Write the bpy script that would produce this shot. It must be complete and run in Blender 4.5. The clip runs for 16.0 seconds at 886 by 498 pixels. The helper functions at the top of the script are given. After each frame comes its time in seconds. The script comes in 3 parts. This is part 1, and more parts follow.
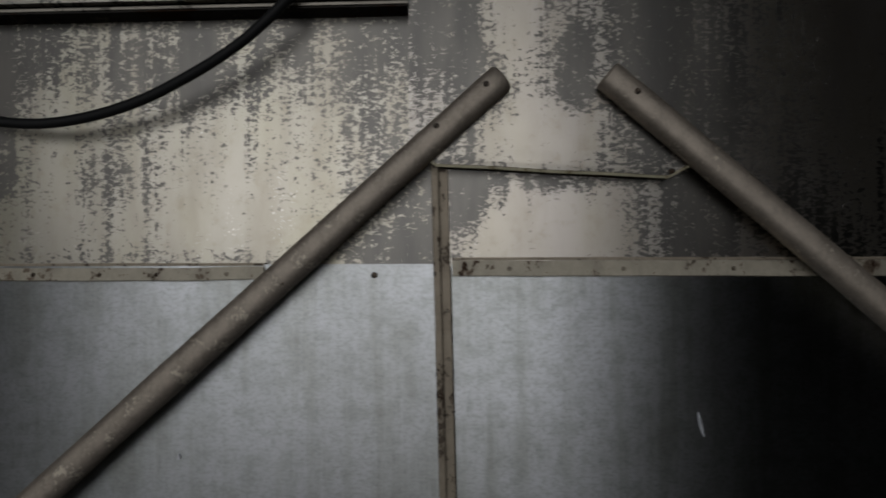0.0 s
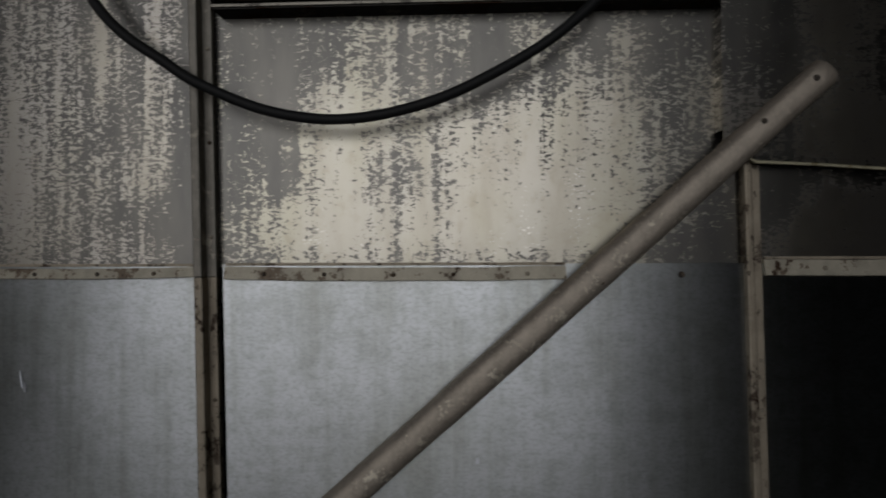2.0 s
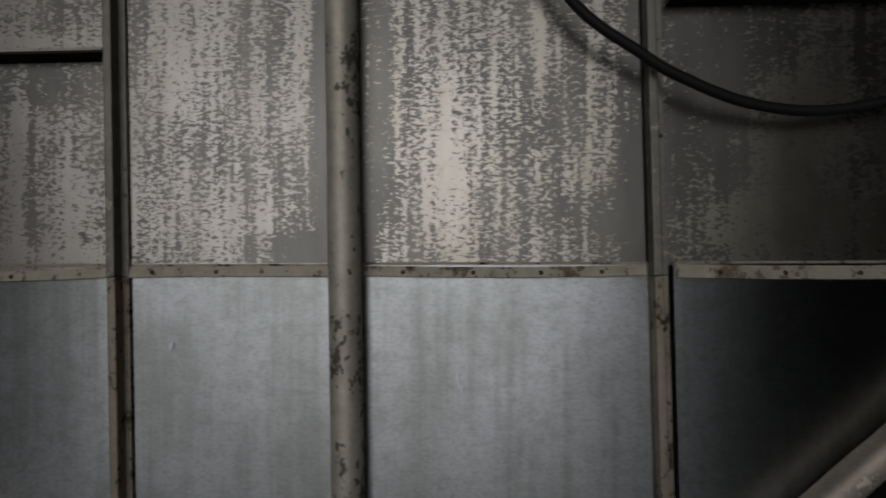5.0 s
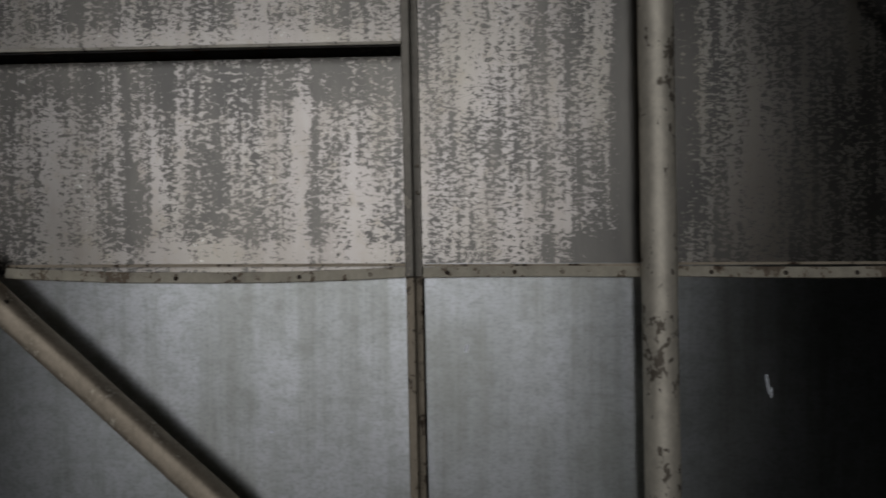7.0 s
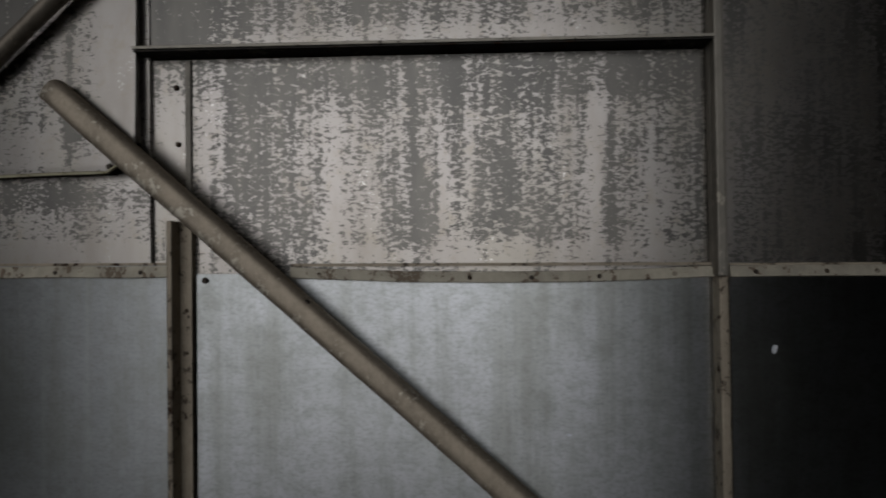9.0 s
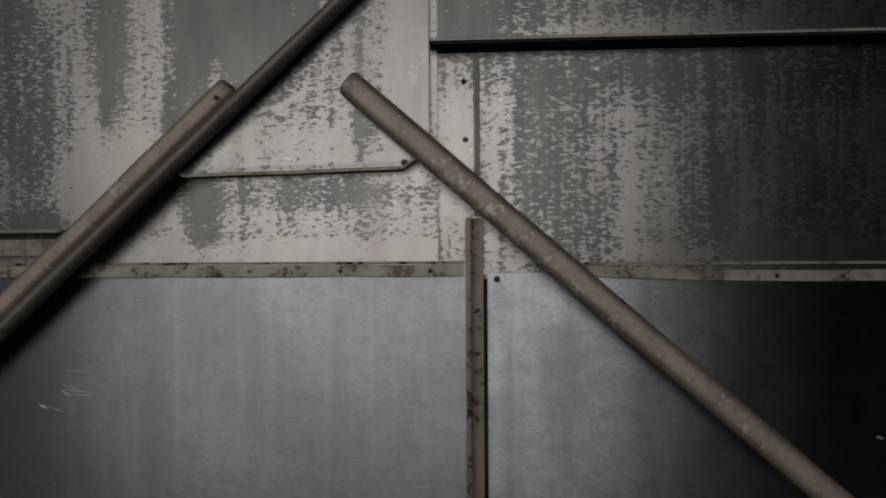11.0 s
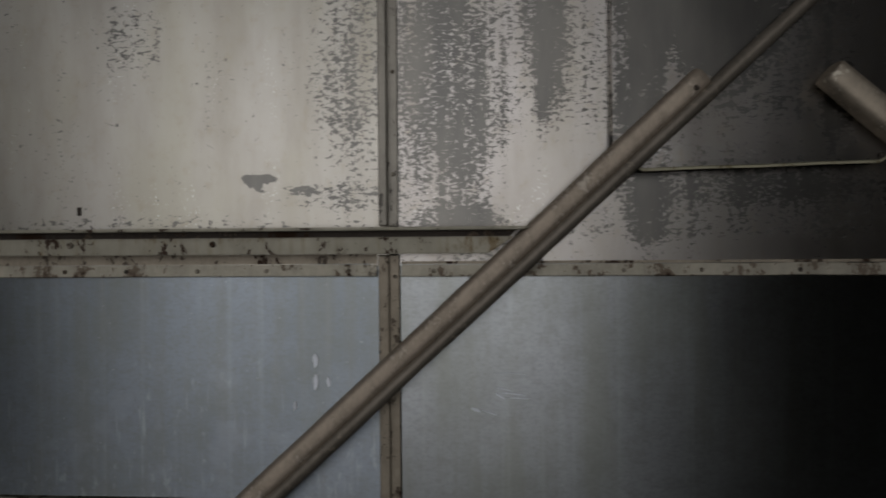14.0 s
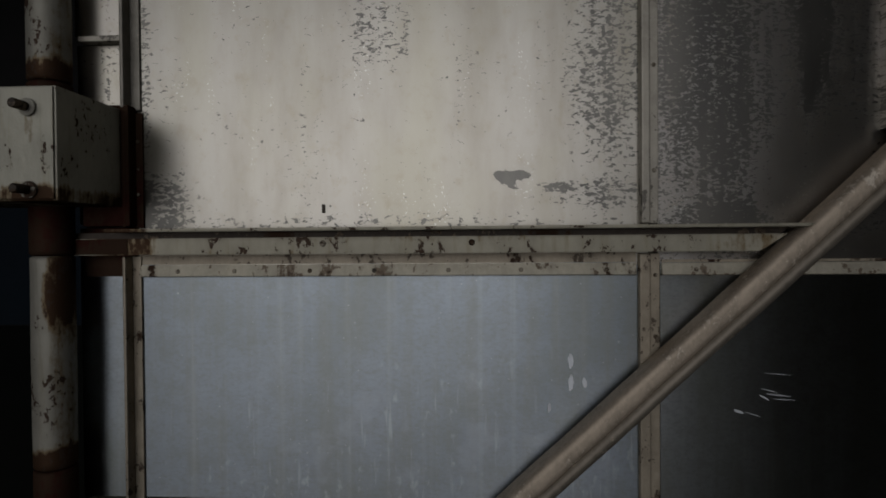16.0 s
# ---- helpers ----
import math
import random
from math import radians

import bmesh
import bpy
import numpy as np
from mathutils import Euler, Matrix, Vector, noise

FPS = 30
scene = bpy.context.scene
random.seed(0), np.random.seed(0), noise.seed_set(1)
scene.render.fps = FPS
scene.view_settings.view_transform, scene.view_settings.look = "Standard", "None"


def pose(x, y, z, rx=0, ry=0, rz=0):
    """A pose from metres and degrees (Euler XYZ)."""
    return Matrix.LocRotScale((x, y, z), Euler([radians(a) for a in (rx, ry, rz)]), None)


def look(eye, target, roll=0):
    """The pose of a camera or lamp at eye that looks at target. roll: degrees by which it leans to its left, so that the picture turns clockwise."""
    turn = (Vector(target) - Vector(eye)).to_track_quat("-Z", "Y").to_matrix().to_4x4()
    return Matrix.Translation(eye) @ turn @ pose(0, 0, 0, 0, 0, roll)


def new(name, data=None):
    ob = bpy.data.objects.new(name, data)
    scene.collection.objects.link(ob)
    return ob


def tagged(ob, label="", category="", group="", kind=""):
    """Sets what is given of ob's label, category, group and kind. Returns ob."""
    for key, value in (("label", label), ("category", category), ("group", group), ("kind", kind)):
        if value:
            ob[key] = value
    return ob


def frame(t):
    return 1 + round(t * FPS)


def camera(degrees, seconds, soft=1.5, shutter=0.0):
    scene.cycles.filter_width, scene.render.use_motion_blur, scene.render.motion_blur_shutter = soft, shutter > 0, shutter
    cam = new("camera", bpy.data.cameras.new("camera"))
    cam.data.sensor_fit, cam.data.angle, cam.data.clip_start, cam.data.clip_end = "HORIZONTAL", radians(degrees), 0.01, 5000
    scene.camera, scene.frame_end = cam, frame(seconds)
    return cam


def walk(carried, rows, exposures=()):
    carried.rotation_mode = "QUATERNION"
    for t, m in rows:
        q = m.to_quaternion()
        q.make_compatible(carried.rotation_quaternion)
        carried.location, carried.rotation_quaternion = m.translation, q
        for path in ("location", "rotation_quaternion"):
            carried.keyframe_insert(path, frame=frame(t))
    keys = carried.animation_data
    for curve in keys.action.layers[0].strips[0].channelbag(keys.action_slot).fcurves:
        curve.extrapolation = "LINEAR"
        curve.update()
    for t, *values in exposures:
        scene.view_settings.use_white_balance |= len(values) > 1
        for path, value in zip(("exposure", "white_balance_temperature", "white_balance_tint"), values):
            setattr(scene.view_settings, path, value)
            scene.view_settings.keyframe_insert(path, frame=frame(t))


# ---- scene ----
cam = camera(74.7, 16.0, soft=1.7, shutter=0.5)
PATH = [
    (0, (0.047, -1.092, 1.383), (-0.046, 0.905, 1.407), -0.14),
    (0.5, (-0.096, -1.092, 1.384), (-0.188, 0.906, 1.406), -0.15),
    (1, (-0.239, -1.091, 1.384), (-0.332, 0.906, 1.406), -0.16),
    (1.5, (-0.377, -1.091, 1.385), (-0.470, 0.907, 1.405), -0.17),
    (2, (-0.522, -1.090, 1.386), (-0.616, 0.907, 1.404), -0.18),
    (2.5, (-0.659, -1.090, 1.387), (-0.754, 0.908, 1.403), -0.19),
    (3, (-0.804, -1.089, 1.388), (-0.899, 0.908, 1.402), -0.20),
    (3.5, (-0.943, -1.089, 1.388), (-1.038, 0.909, 1.402), -0.21),
    (4, (-1.085, -1.088, 1.389), (-1.181, 0.909, 1.401), -0.22),
    (4.2, (-1.141, -1.088, 1.389), (-1.236, 0.910, 1.400), -0.22),
    (6.3, (-1.730, -1.086, 1.392), (-1.827, 0.912, 1.397), -0.26),
    (6.5, (-1.784, -1.086, 1.393), (-1.882, 0.912, 1.397), -0.27),
    (7, (-1.930, -1.085, 1.394), (-2.028, 0.912, 1.396), -0.28),
    (7.5, (-2.066, -1.085, 1.394), (-2.164, 0.913, 1.395), -0.29),
    (8, (-2.209, -1.084, 1.395), (-2.308, 0.913, 1.394), -0.30),
    (8.5, (-2.340, -1.084, 1.396), (-2.439, 0.914, 1.393), -0.31),
    (9, (-2.488, -1.083, 1.397), (-2.587, 0.914, 1.393), -0.32),
    (9.2, (-2.540, -1.083, 1.397), (-2.640, 0.915, 1.392), -0.32),
    (11.3, (-3.121, -1.081, 1.400), (-3.222, 0.917, 1.389), -0.36),
    (11.5, (-3.174, -1.081, 1.400), (-3.275, 0.917, 1.389), -0.36),
    (12, (-3.319, -1.080, 1.401), (-3.421, 0.917, 1.388), -0.37),
    (12.5, (-3.453, -1.080, 1.402), (-3.556, 0.918, 1.387), -0.38),
    (13, (-3.597, -1.079, 1.403), (-3.700, 0.918, 1.386), -0.39),
    (13.5, (-3.730, -1.079, 1.403), (-3.833, 0.919, 1.385), -0.40),
    (14, (-3.873, -1.078, 1.404), (-3.976, 0.919, 1.385), -0.41),
    (14.5, (-4.004, -1.077, 1.405), (-4.108, 0.920, 1.384), -0.42),
    (15, (-4.145, -1.077, 1.406), (-4.249, 0.920, 1.383), -0.43),
    (15.5, (-4.277, -1.076, 1.406), (-4.382, 0.921, 1.382), -0.44),
    (15.8, (-4.331, -1.076, 1.407), (-4.436, 0.921, 1.382), -0.45),
    (16, (-4.347, -1.076, 1.407), (-4.452, 0.921, 1.381), -0.45),
]
walk(cam, [(t, look(eye, target, roll)) for t, eye, target, roll in PATH])

# ---- light: a dim hall, open on the side opposite the wall, under an overcast sky ----
SUN_LEFT, SUN_UP = 10.0, 11.0
world = bpy.data.worlds.new("world")
scene.world = world
world.use_nodes = True
wn = world.node_tree.nodes
sky = wn.new("ShaderNodeTexSky")
sky.sky_type, sky.sun_disc = "NISHITA", False
sky.sun_elevation, sky.sun_rotation = radians(SUN_UP), radians(180 + SUN_LEFT)
wn["Background"].inputs["Strength"].default_value = 0.001
world.node_tree.links.new(sky.outputs["Color"], wn["Background"].inputs["Color"])
sun = new("sun", bpy.data.lights.new("sun", "SUN"))
sun.data.energy, sun.data.angle, sun.data.color = 0.78, radians(50), (1.0, 0.99, 1.0)
sun.matrix_world = look((-math.sin(radians(SUN_LEFT)), -math.cos(radians(SUN_LEFT)), math.tan(radians(SUN_UP))), (0, 0, 0))
scene.view_settings.exposure = 0.0


# ---- materials ----
class Nodes:
    """A small builder for node materials in object coordinates."""

    def __init__(self, name):
        self.mat = bpy.data.materials.new(name)
        self.mat.use_nodes = True
        self.tree = self.mat.node_tree
        self.bsdf = self.tree.nodes["Principled BSDF"]
        self.co = self.tree.nodes.new("ShaderNodeTexCoord").outputs["Object"]

    def put(self, socket, value):
        if isinstance(value, bpy.types.NodeSocket):
            self.tree.links.new(value, socket)
        elif isinstance(value, tuple) and len(value) == 3 and socket.type == "RGBA":
            socket.default_value = (*value, 1)
        else:
            socket.default_value = value

    def math(self, op, a, b=0.0, clamp=False):
        n = self.tree.nodes.new("ShaderNodeMath")
        n.operation, n.use_clamp = op, clamp
        self.put(n.inputs[0], a)
        self.put(n.inputs[1], b)
        return n.outputs[0]

    def scaled(self, scale, shift=(0, 0, 0), source=None):
        n = self.tree.nodes.new("ShaderNodeMapping")
        self.put(n.inputs["Vector"], source or self.co)
        n.inputs["Scale"].default_value, n.inputs["Location"].default_value = scale, shift
        return n.outputs[0]

    def noise(self, scale, detail=4.0, rough=0.55, shift=(0, 0, 0), twist=0.0):
        n = self.tree.nodes.new("ShaderNodeTexNoise")
        self.put(n.inputs["Vector"], self.scaled(scale, shift))
        n.inputs["Scale"].default_value, n.inputs["Detail"].default_value = 1.0, detail
        n.inputs["Roughness"].default_value, n.inputs["Distortion"].default_value = rough, twist
        return n.outputs["Fac"]

    def step(self, value, low, high, to_low=0.0, to_high=1.0):
        n = self.tree.nodes.new("ShaderNodeMapRange")
        n.interpolation_type = "SMOOTHSTEP"
        for socket, v in zip(n.inputs, (value, low, high, to_low, to_high)):
            self.put(socket, v)
        return n.outputs[0]

    def mix(self, fac, a, b):
        n = self.tree.nodes.new("ShaderNodeMix")
        n.data_type = "RGBA"
        self.put(n.inputs[0], fac)
        self.put(n.inputs[6], a)
        self.put(n.inputs[7], b)
        return n.outputs[2]

    def blob(self, x, z, rx, rz):
        """1 in the middle of an ellipse on the wall, 0 outside it."""
        n = self.tree.nodes.new("ShaderNodeVectorMath")
        n.operation = "LENGTH"
        self.put(n.inputs[0], self.scaled((1 / rx, 0, 1 / rz), (-x / rx, 0, -z / rz)))
        return self.step(n.outputs["Value"], 0.35, 1.1, 1.0, 0.0)

    def bump(self, height, strength, distance=0.002):
        n = self.tree.nodes.new("ShaderNodeBump")
        n.inputs["Strength"].default_value, n.inputs["Distance"].default_value = strength, distance
        self.put(n.inputs["Height"], height)
        self.put(self.bsdf.inputs["Normal"], n.outputs[0])

    def done(self, color, rough, metal=0.0, spec=0.5):
        self.put(self.bsdf.inputs["Base Color"], color)
        self.put(self.bsdf.inputs["Roughness"], rough)
        self.put(self.bsdf.inputs["Metallic"], metal)
        self.put(self.bsdf.inputs["Specular IOR Level"], spec)
        return self.mat

    def sheen(self, color, rough, share, grain=0.0):
        """A dull body under a metallic gloss that takes that share of the light."""
        made = self.tree.nodes
        body, gloss, both = made.new("ShaderNodeBsdfDiffuse"), made.new("ShaderNodeBsdfAnisotropic"), made.new("ShaderNodeMixShader")
        gloss.distribution = "BECKMANN"
        self.put(body.inputs["Color"], color)
        self.put(gloss.inputs["Color"], color)
        self.put(gloss.inputs["Roughness"], rough)
        self.put(both.inputs[0], share)
        if grain:
            # the rolling grain of flat sheet runs upright
            along = made.new("ShaderNodeCombineXYZ")
            along.inputs[0].default_value = 1.0
            gloss.inputs["Anisotropy"].default_value = grain
            self.tree.links.new(along.outputs[0], gloss.inputs["Tangent"])
        self.tree.links.new(body.outputs[0], both.inputs[1])
        self.tree.links.new(gloss.outputs[0], both.inputs[2])
        if self.bsdf.inputs["Normal"].links:
            normal = self.bsdf.inputs["Normal"].links[0].from_socket
            self.put(body.inputs["Normal"], normal)
            self.put(gloss.inputs["Normal"], normal)
        made.remove(self.bsdf)
        self.tree.links.new(both.outputs[0], made["Material Output"].inputs["Surface"])
        return self.mat


BEIGE, COOL, PRIMER = (0.43, 0.406, 0.374), (0.380, 0.362, 0.347), (0.119, 0.117, 0.112)


def flaked_paint(name, wear, seed, blobs=(), streak=1.0, tint=BEIGE, size=1.0, gloss=0.92):
    """Old beige enamel worn through to grey primer in upright streaks of small flakes. wear: 0 sound, 1 bare; blobs: x, z, rx, rz, more or less wear."""
    n = Nodes(name)
    s = (seed * 3.7, 0, seed * 1.9)
    tall = n.noise((30, 3, 1.6), 3, 0.6, s)
    broad = n.noise((7, 3, 5.0), 3, 0.55, s)
    flake = n.noise((84 / size, 20, 158 / size), 4, 0.64, s, 0.5)
    lines = n.noise((72, 3, 3.2), 3, 0.6, s, 0.1)
    fine = n.noise((180, 40, 330), 2, 0.6, s)
    v = n.math("ADD", n.math("MULTIPLY", tall, 1.5 * streak), n.math("MULTIPLY", broad, 0.8))
    v = n.math("ADD", v, n.math("MULTIPLY", flake, 2.7))
    v = n.math("ADD", v, n.math("ADD", n.math("MULTIPLY", fine, 0.8), n.math("MULTIPLY", lines, 0.9 * streak)))
    v = n.math("ADD", v, wear - 0.5 - 0.5 * (2.4 * streak + 0.8 + 2.7 + 0.8))
    for x, z, rx, rz, much in blobs:
        v = n.math("ADD", v, n.math("MULTIPLY", n.blob(x, z, rx, rz), much))
    bare = n.step(v, -0.03, 0.035)
    grime = n.noise((11, 3, 2.6), 5, 0.6, (seed, 2, 5))
    spots = n.noise((34, 9, 30), 4, 0.65, (seed, 7, 1))
    paint = n.mix(n.step(grime, 0.35, 0.75), tint, tuple(c * f for c, f in zip(tint, (0.80, 0.78, 0.74))))
    stain = n.step(n.noise((6, 3, 2.2), 3, 0.55, (seed, 3, 9)), 0.42, 0.68, 0.0, 0.55)
    paint = n.mix(stain, paint, tuple(c * f for c, f in zip(tint, (0.95, 0.95, 0.85))))
    paint = n.mix(n.step(spots, 0.50, 0.76, 0.0, 0.42), paint, (0.30, 0.265, 0.195))
    under = n.mix(n.step(grime, 0.3, 0.7), PRIMER, (0.172, 0.166, 0.153))
    # clustered white specks: glints of the gloss, put into the paint colour
    speck = n.math("MULTIPLY", n.step(n.noise((260, 60, 190), 1, 0.5, s), 0.66, 0.70), n.step(n.noise((14, 3, 4.5), 2, 0.5, (seed, 6, 4)), 0.58, 0.70, 0.03, 1.0))
    paint = n.mix(n.math("MULTIPLY", speck, 0.8), paint, (0.86, 0.85, 0.82))
    color = n.mix(bare, paint, under)
    rough = n.math("ADD", n.math("MULTIPLY", spots, 0.10), n.math("MULTIPLY", bare, 0.05))
    n.bump(n.math("ADD", n.math("MULTIPLY", bare, -0.6), n.math("ADD", n.math("MULTIPLY", fine, 0.22), n.math("MULTIPLY", spots, 0.4))), 0.16, 0.0015)
    share = n.math("ADD", n.math("MULTIPLY", bare, 0.97 * (1 - gloss)), gloss)
    return n.sheen(color, n.math("ADD", rough, 0.285), share, 0.18)


def zinc(name, seed, green=0.0, spots=0.0, tone=1.0, cool=0.0, dull=0.30):
    """Dull galvanised sheet with upright run marks."""
    n = Nodes(name)
    s = (seed * 2.3, 0, seed * 5.1)
    runs = n.noise((22, 3, 1.1), 5, 0.62, s)
    cloud = n.noise((4.5, 3, 4.0), 4, 0.6, s)
    grain = n.noise((95, 20, 160), 4, 0.7, s)
    dust = n.noise((260, 40, 330), 2, 0.6, s)
    base = n.mix(n.step(cloud, 0.3, 0.72), tuple(tone * c * (1 + cool * k) for c, k in zip((0.50, 0.524, 0.55), (-1, 0, 1.3))), tuple(tone * c * (1 + cool * k) for c, k in zip((0.41, 0.432, 0.444), (-1, 0, 1.3))))
    base = n.mix(n.step(n.math("ADD", n.math("MULTIPLY", runs, 0.7), n.math("MULTIPLY", cloud, 0.5)), 0.54, 0.74, 0.0, 0.55), base, (0.255 + 0.02 * green, 0.265 + 0.022 * green, 0.245))
    base = n.mix(n.step(grain, 0.42, 0.70, 0.0, 0.44), base, (0.22, 0.235, 0.225))
    mottle = n.noise((26, 10, 34), 5, 0.70, (s[2], 3, s[0]))
    base = n.mix(n.step(mottle, 0.44, 0.64, 0.0, 0.32), base, (0.225, 0.24, 0.215))
    base = n.mix(n.step(n.noise((48, 4, 0.8), 3, 0.6, (s[2], 5, s[0])), 0.50, 0.80, 0.0, 0.22), base, (0.50, 0.525, 0.53))
    base = n.mix(n.step(dust, 0.62, 0.78, 0.0, 0.25), base, (0.52, 0.54, 0.56))
    if spots:
        drip = n.math("ADD", n.noise((58, 5, 30), 3, 0.55, (seed, 1, 2)), n.math("MULTIPLY", n.noise((5, 3, 5), 2, 0.5, (seed, 4, 2)), 0.4))
        low = n.math("MULTIPLY", n.math("ADD", n.blob(-4.42, 0.98, 0.75, 0.26), 0.06), spots)
        base = n.mix(n.math("MULTIPLY", n.step(drip, 0.79, 0.95, 0.0, 0.42), low), base, (0.5, 0.53, 0.57))
        run = n.math("ADD", n.noise((70, 5, 7), 3, 0.55, (seed, 5, 2)), n.math("MULTIPLY", n.noise((9, 3, 5), 2, 0.5, (seed, 6, 2)), 0.35))
        base = n.mix(n.math("MULTIPLY", n.step(run, 0.80, 0.93, 0.0, 0.5), low), base, (0.46, 0.49, 0.53))
        pale = n.step(n.noise((13, 3, 15), 4, 0.55, (seed, 8, 2)), 0.52, 0.66, 0.0, 0.35)
        base = n.mix(n.math("MULTIPLY", pale, low), base, (0.36, 0.39, 0.44))
        speck = n.step(n.noise((150, 20, 130), 1, 0.5, (seed, 9, 2)), 0.74, 0.78, 0.0, 0.6 * min(1, spots * 2))
        base = n.mix(speck, base, (0.55, 0.57, 0.6))
    rough = n.math("ADD", n.math("MULTIPLY", grain, 0.08), n.math("MULTIPLY", cloud, 0.05))
    n.bump(n.math("ADD", grain, n.math("MULTIPLY", dust, 0.5)), 0.07, 0.001)
    return n.sheen(base, n.math("ADD", rough, dull), 0.99, 0.46)


def old_paint(name, color, chip_color, amount, rust=0.0, seed=1.0, metal=0.25, scale=1.0, rough=0.44, scrapes=()):
    """Painted steel with chips and, where given, rust. scrapes: x, z, rx, rz, more chips."""
    n = Nodes(name)
    big = n.noise((14 * scale, 14 * scale, 9 * scale), 5, 0.62, (seed, seed, 0))
    small = n.noise((75 * scale, 75 * scale, 52 * scale), 4, 0.65, (seed, 0, seed))
    v = n.math("ADD", n.math("MULTIPLY", big, 0.7), n.math("MULTIPLY", small, 0.6))
    for x, z, rx, rz, much in scrapes:
        v = n.math("ADD", v, n.math("MULTIPLY", n.blob(x, z, rx, rz), much))
    c = n.mix(n.step(big, 0.3, 0.7), color, tuple(0.72 * k for k in color))
    c = n.mix(n.step(small, 0.35, 0.75, 0.0, 0.5), c, tuple(1.25 * k for k in color))
    chip = n.step(v, 1.0 - amount, 1.03 - amount)
    c = n.mix(chip, c, chip_color)
    if rust:
        r = n.step(n.math("ADD", v, n.noise((5, 5, 7), 3, 0.5, (0, seed, 3))), 1.28 - rust, 1.42 - rust)
        c = n.mix(r, c, (0.042, 0.026, 0.018))
    n.bump(n.math("ADD", n.math("MULTIPLY", chip, -0.5), small), 0.4, 0.002)
    return n.sheen(c, n.math("ADD", n.math("MULTIPLY", small, 0.2), rough), metal)


# where the braces are scraped: stretches along their lower sides
SCRAPED = [(0.106 - 0.746 * d, 1.690 - 0.666 * d, 0.045, 0.022, 0.085) for d in (0.48, 0.55, 0.62, 0.70, 0.79, 0.86, 0.96, 1.05, 1.16, 1.24)]
CHIPPED = [(-3.278 + 0.753 * d, 1.676 - 0.658 * d, 0.045, 0.026, 0.11) for d in (0.20, 0.26, 0.33, 0.40, 0.47, 0.54)] + [(-3.278 + 0.753 * d, 1.674 - 0.658 * d, 0.045, 0.018, 0.085) for d in (0.62, 0.70, 0.79, 0.9)]
M_POLE = old_paint("brown_grey_pole_paint", (0.49, 0.435, 0.37), (0.74, 0.68, 0.57), 0.225, 0, 2.0, 0.54, 2.2, 0.48, SCRAPED)
M_POLE_CHIPPED = old_paint("chipped_brown_pole_paint", (0.49, 0.425, 0.34), (0.74, 0.69, 0.58), 0.225, 0, 5.0, 0.54, 2.0, 0.48, CHIPPED)
M_POLE_TAN = old_paint("dusty_tan_pole_paint", (0.52, 0.44, 0.355), (0.68, 0.61, 0.52), 0.245, 0, 5.5, 0.42, 2.2, 0.48)
M_POLE_DARK = old_paint("dark_rod_paint", (0.27, 0.24, 0.20), (0.40, 0.35, 0.28), 0.22, 0, 7.0, 0.4)
M_PIPE = old_paint("cream_pipe_paint", (0.66, 0.62, 0.53), (0.17, 0.15, 0.125), 0.275, 0, 3.0, 0.35)
M_STRIP = old_paint("brown_strip_paint", (0.36, 0.315, 0.25), (0.12, 0.10, 0.08), 0.29, 0.03, 4.0, 0.45, 1.3)
M_STRIP_GREY = old_paint("grey_strip_paint", (0.27, 0.255, 0.225), (0.40, 0.37, 0.31), 0.22, 0, 6.0, 0.5)
M_STRIP_PALE = old_paint("pale_strip_paint", (0.42, 0.395, 0.345), (0.16, 0.15, 0.135), 0.26, 0, 4.5, 0.5)
M_SEAM = old_paint("cream_seam_paint", (0.45, 0.42, 0.345), (0.19, 0.155, 0.12), 0.295, 0.02, 8.0, 0.55, 1.1)
M_RUST = old_paint("rusty_red_primer", (0.048, 0.019, 0.015), (0.12, 0.09, 0.07), 0.2, 0.2, 10.0, 0.15)
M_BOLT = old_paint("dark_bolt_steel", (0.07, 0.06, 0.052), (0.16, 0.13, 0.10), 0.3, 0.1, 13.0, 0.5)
M_BOLT_PALE = old_paint("painted_rivet", (0.30, 0.27, 0.22), (0.10, 0.08, 0.06), 0.36, 0.1, 14.0, 0.4)
M_LIP = old_paint("yellowed_edge_paint", (0.40, 0.375, 0.27), (0.2, 0.17, 0.1), 0.27, 0, 16.0, 0.4, 2.0)
M_BACK = old_paint("dark_backing_steel", (0.05, 0.048, 0.045), (0.09, 0.08, 0.07), 0.3, 0.1, 15.0, 0.3)


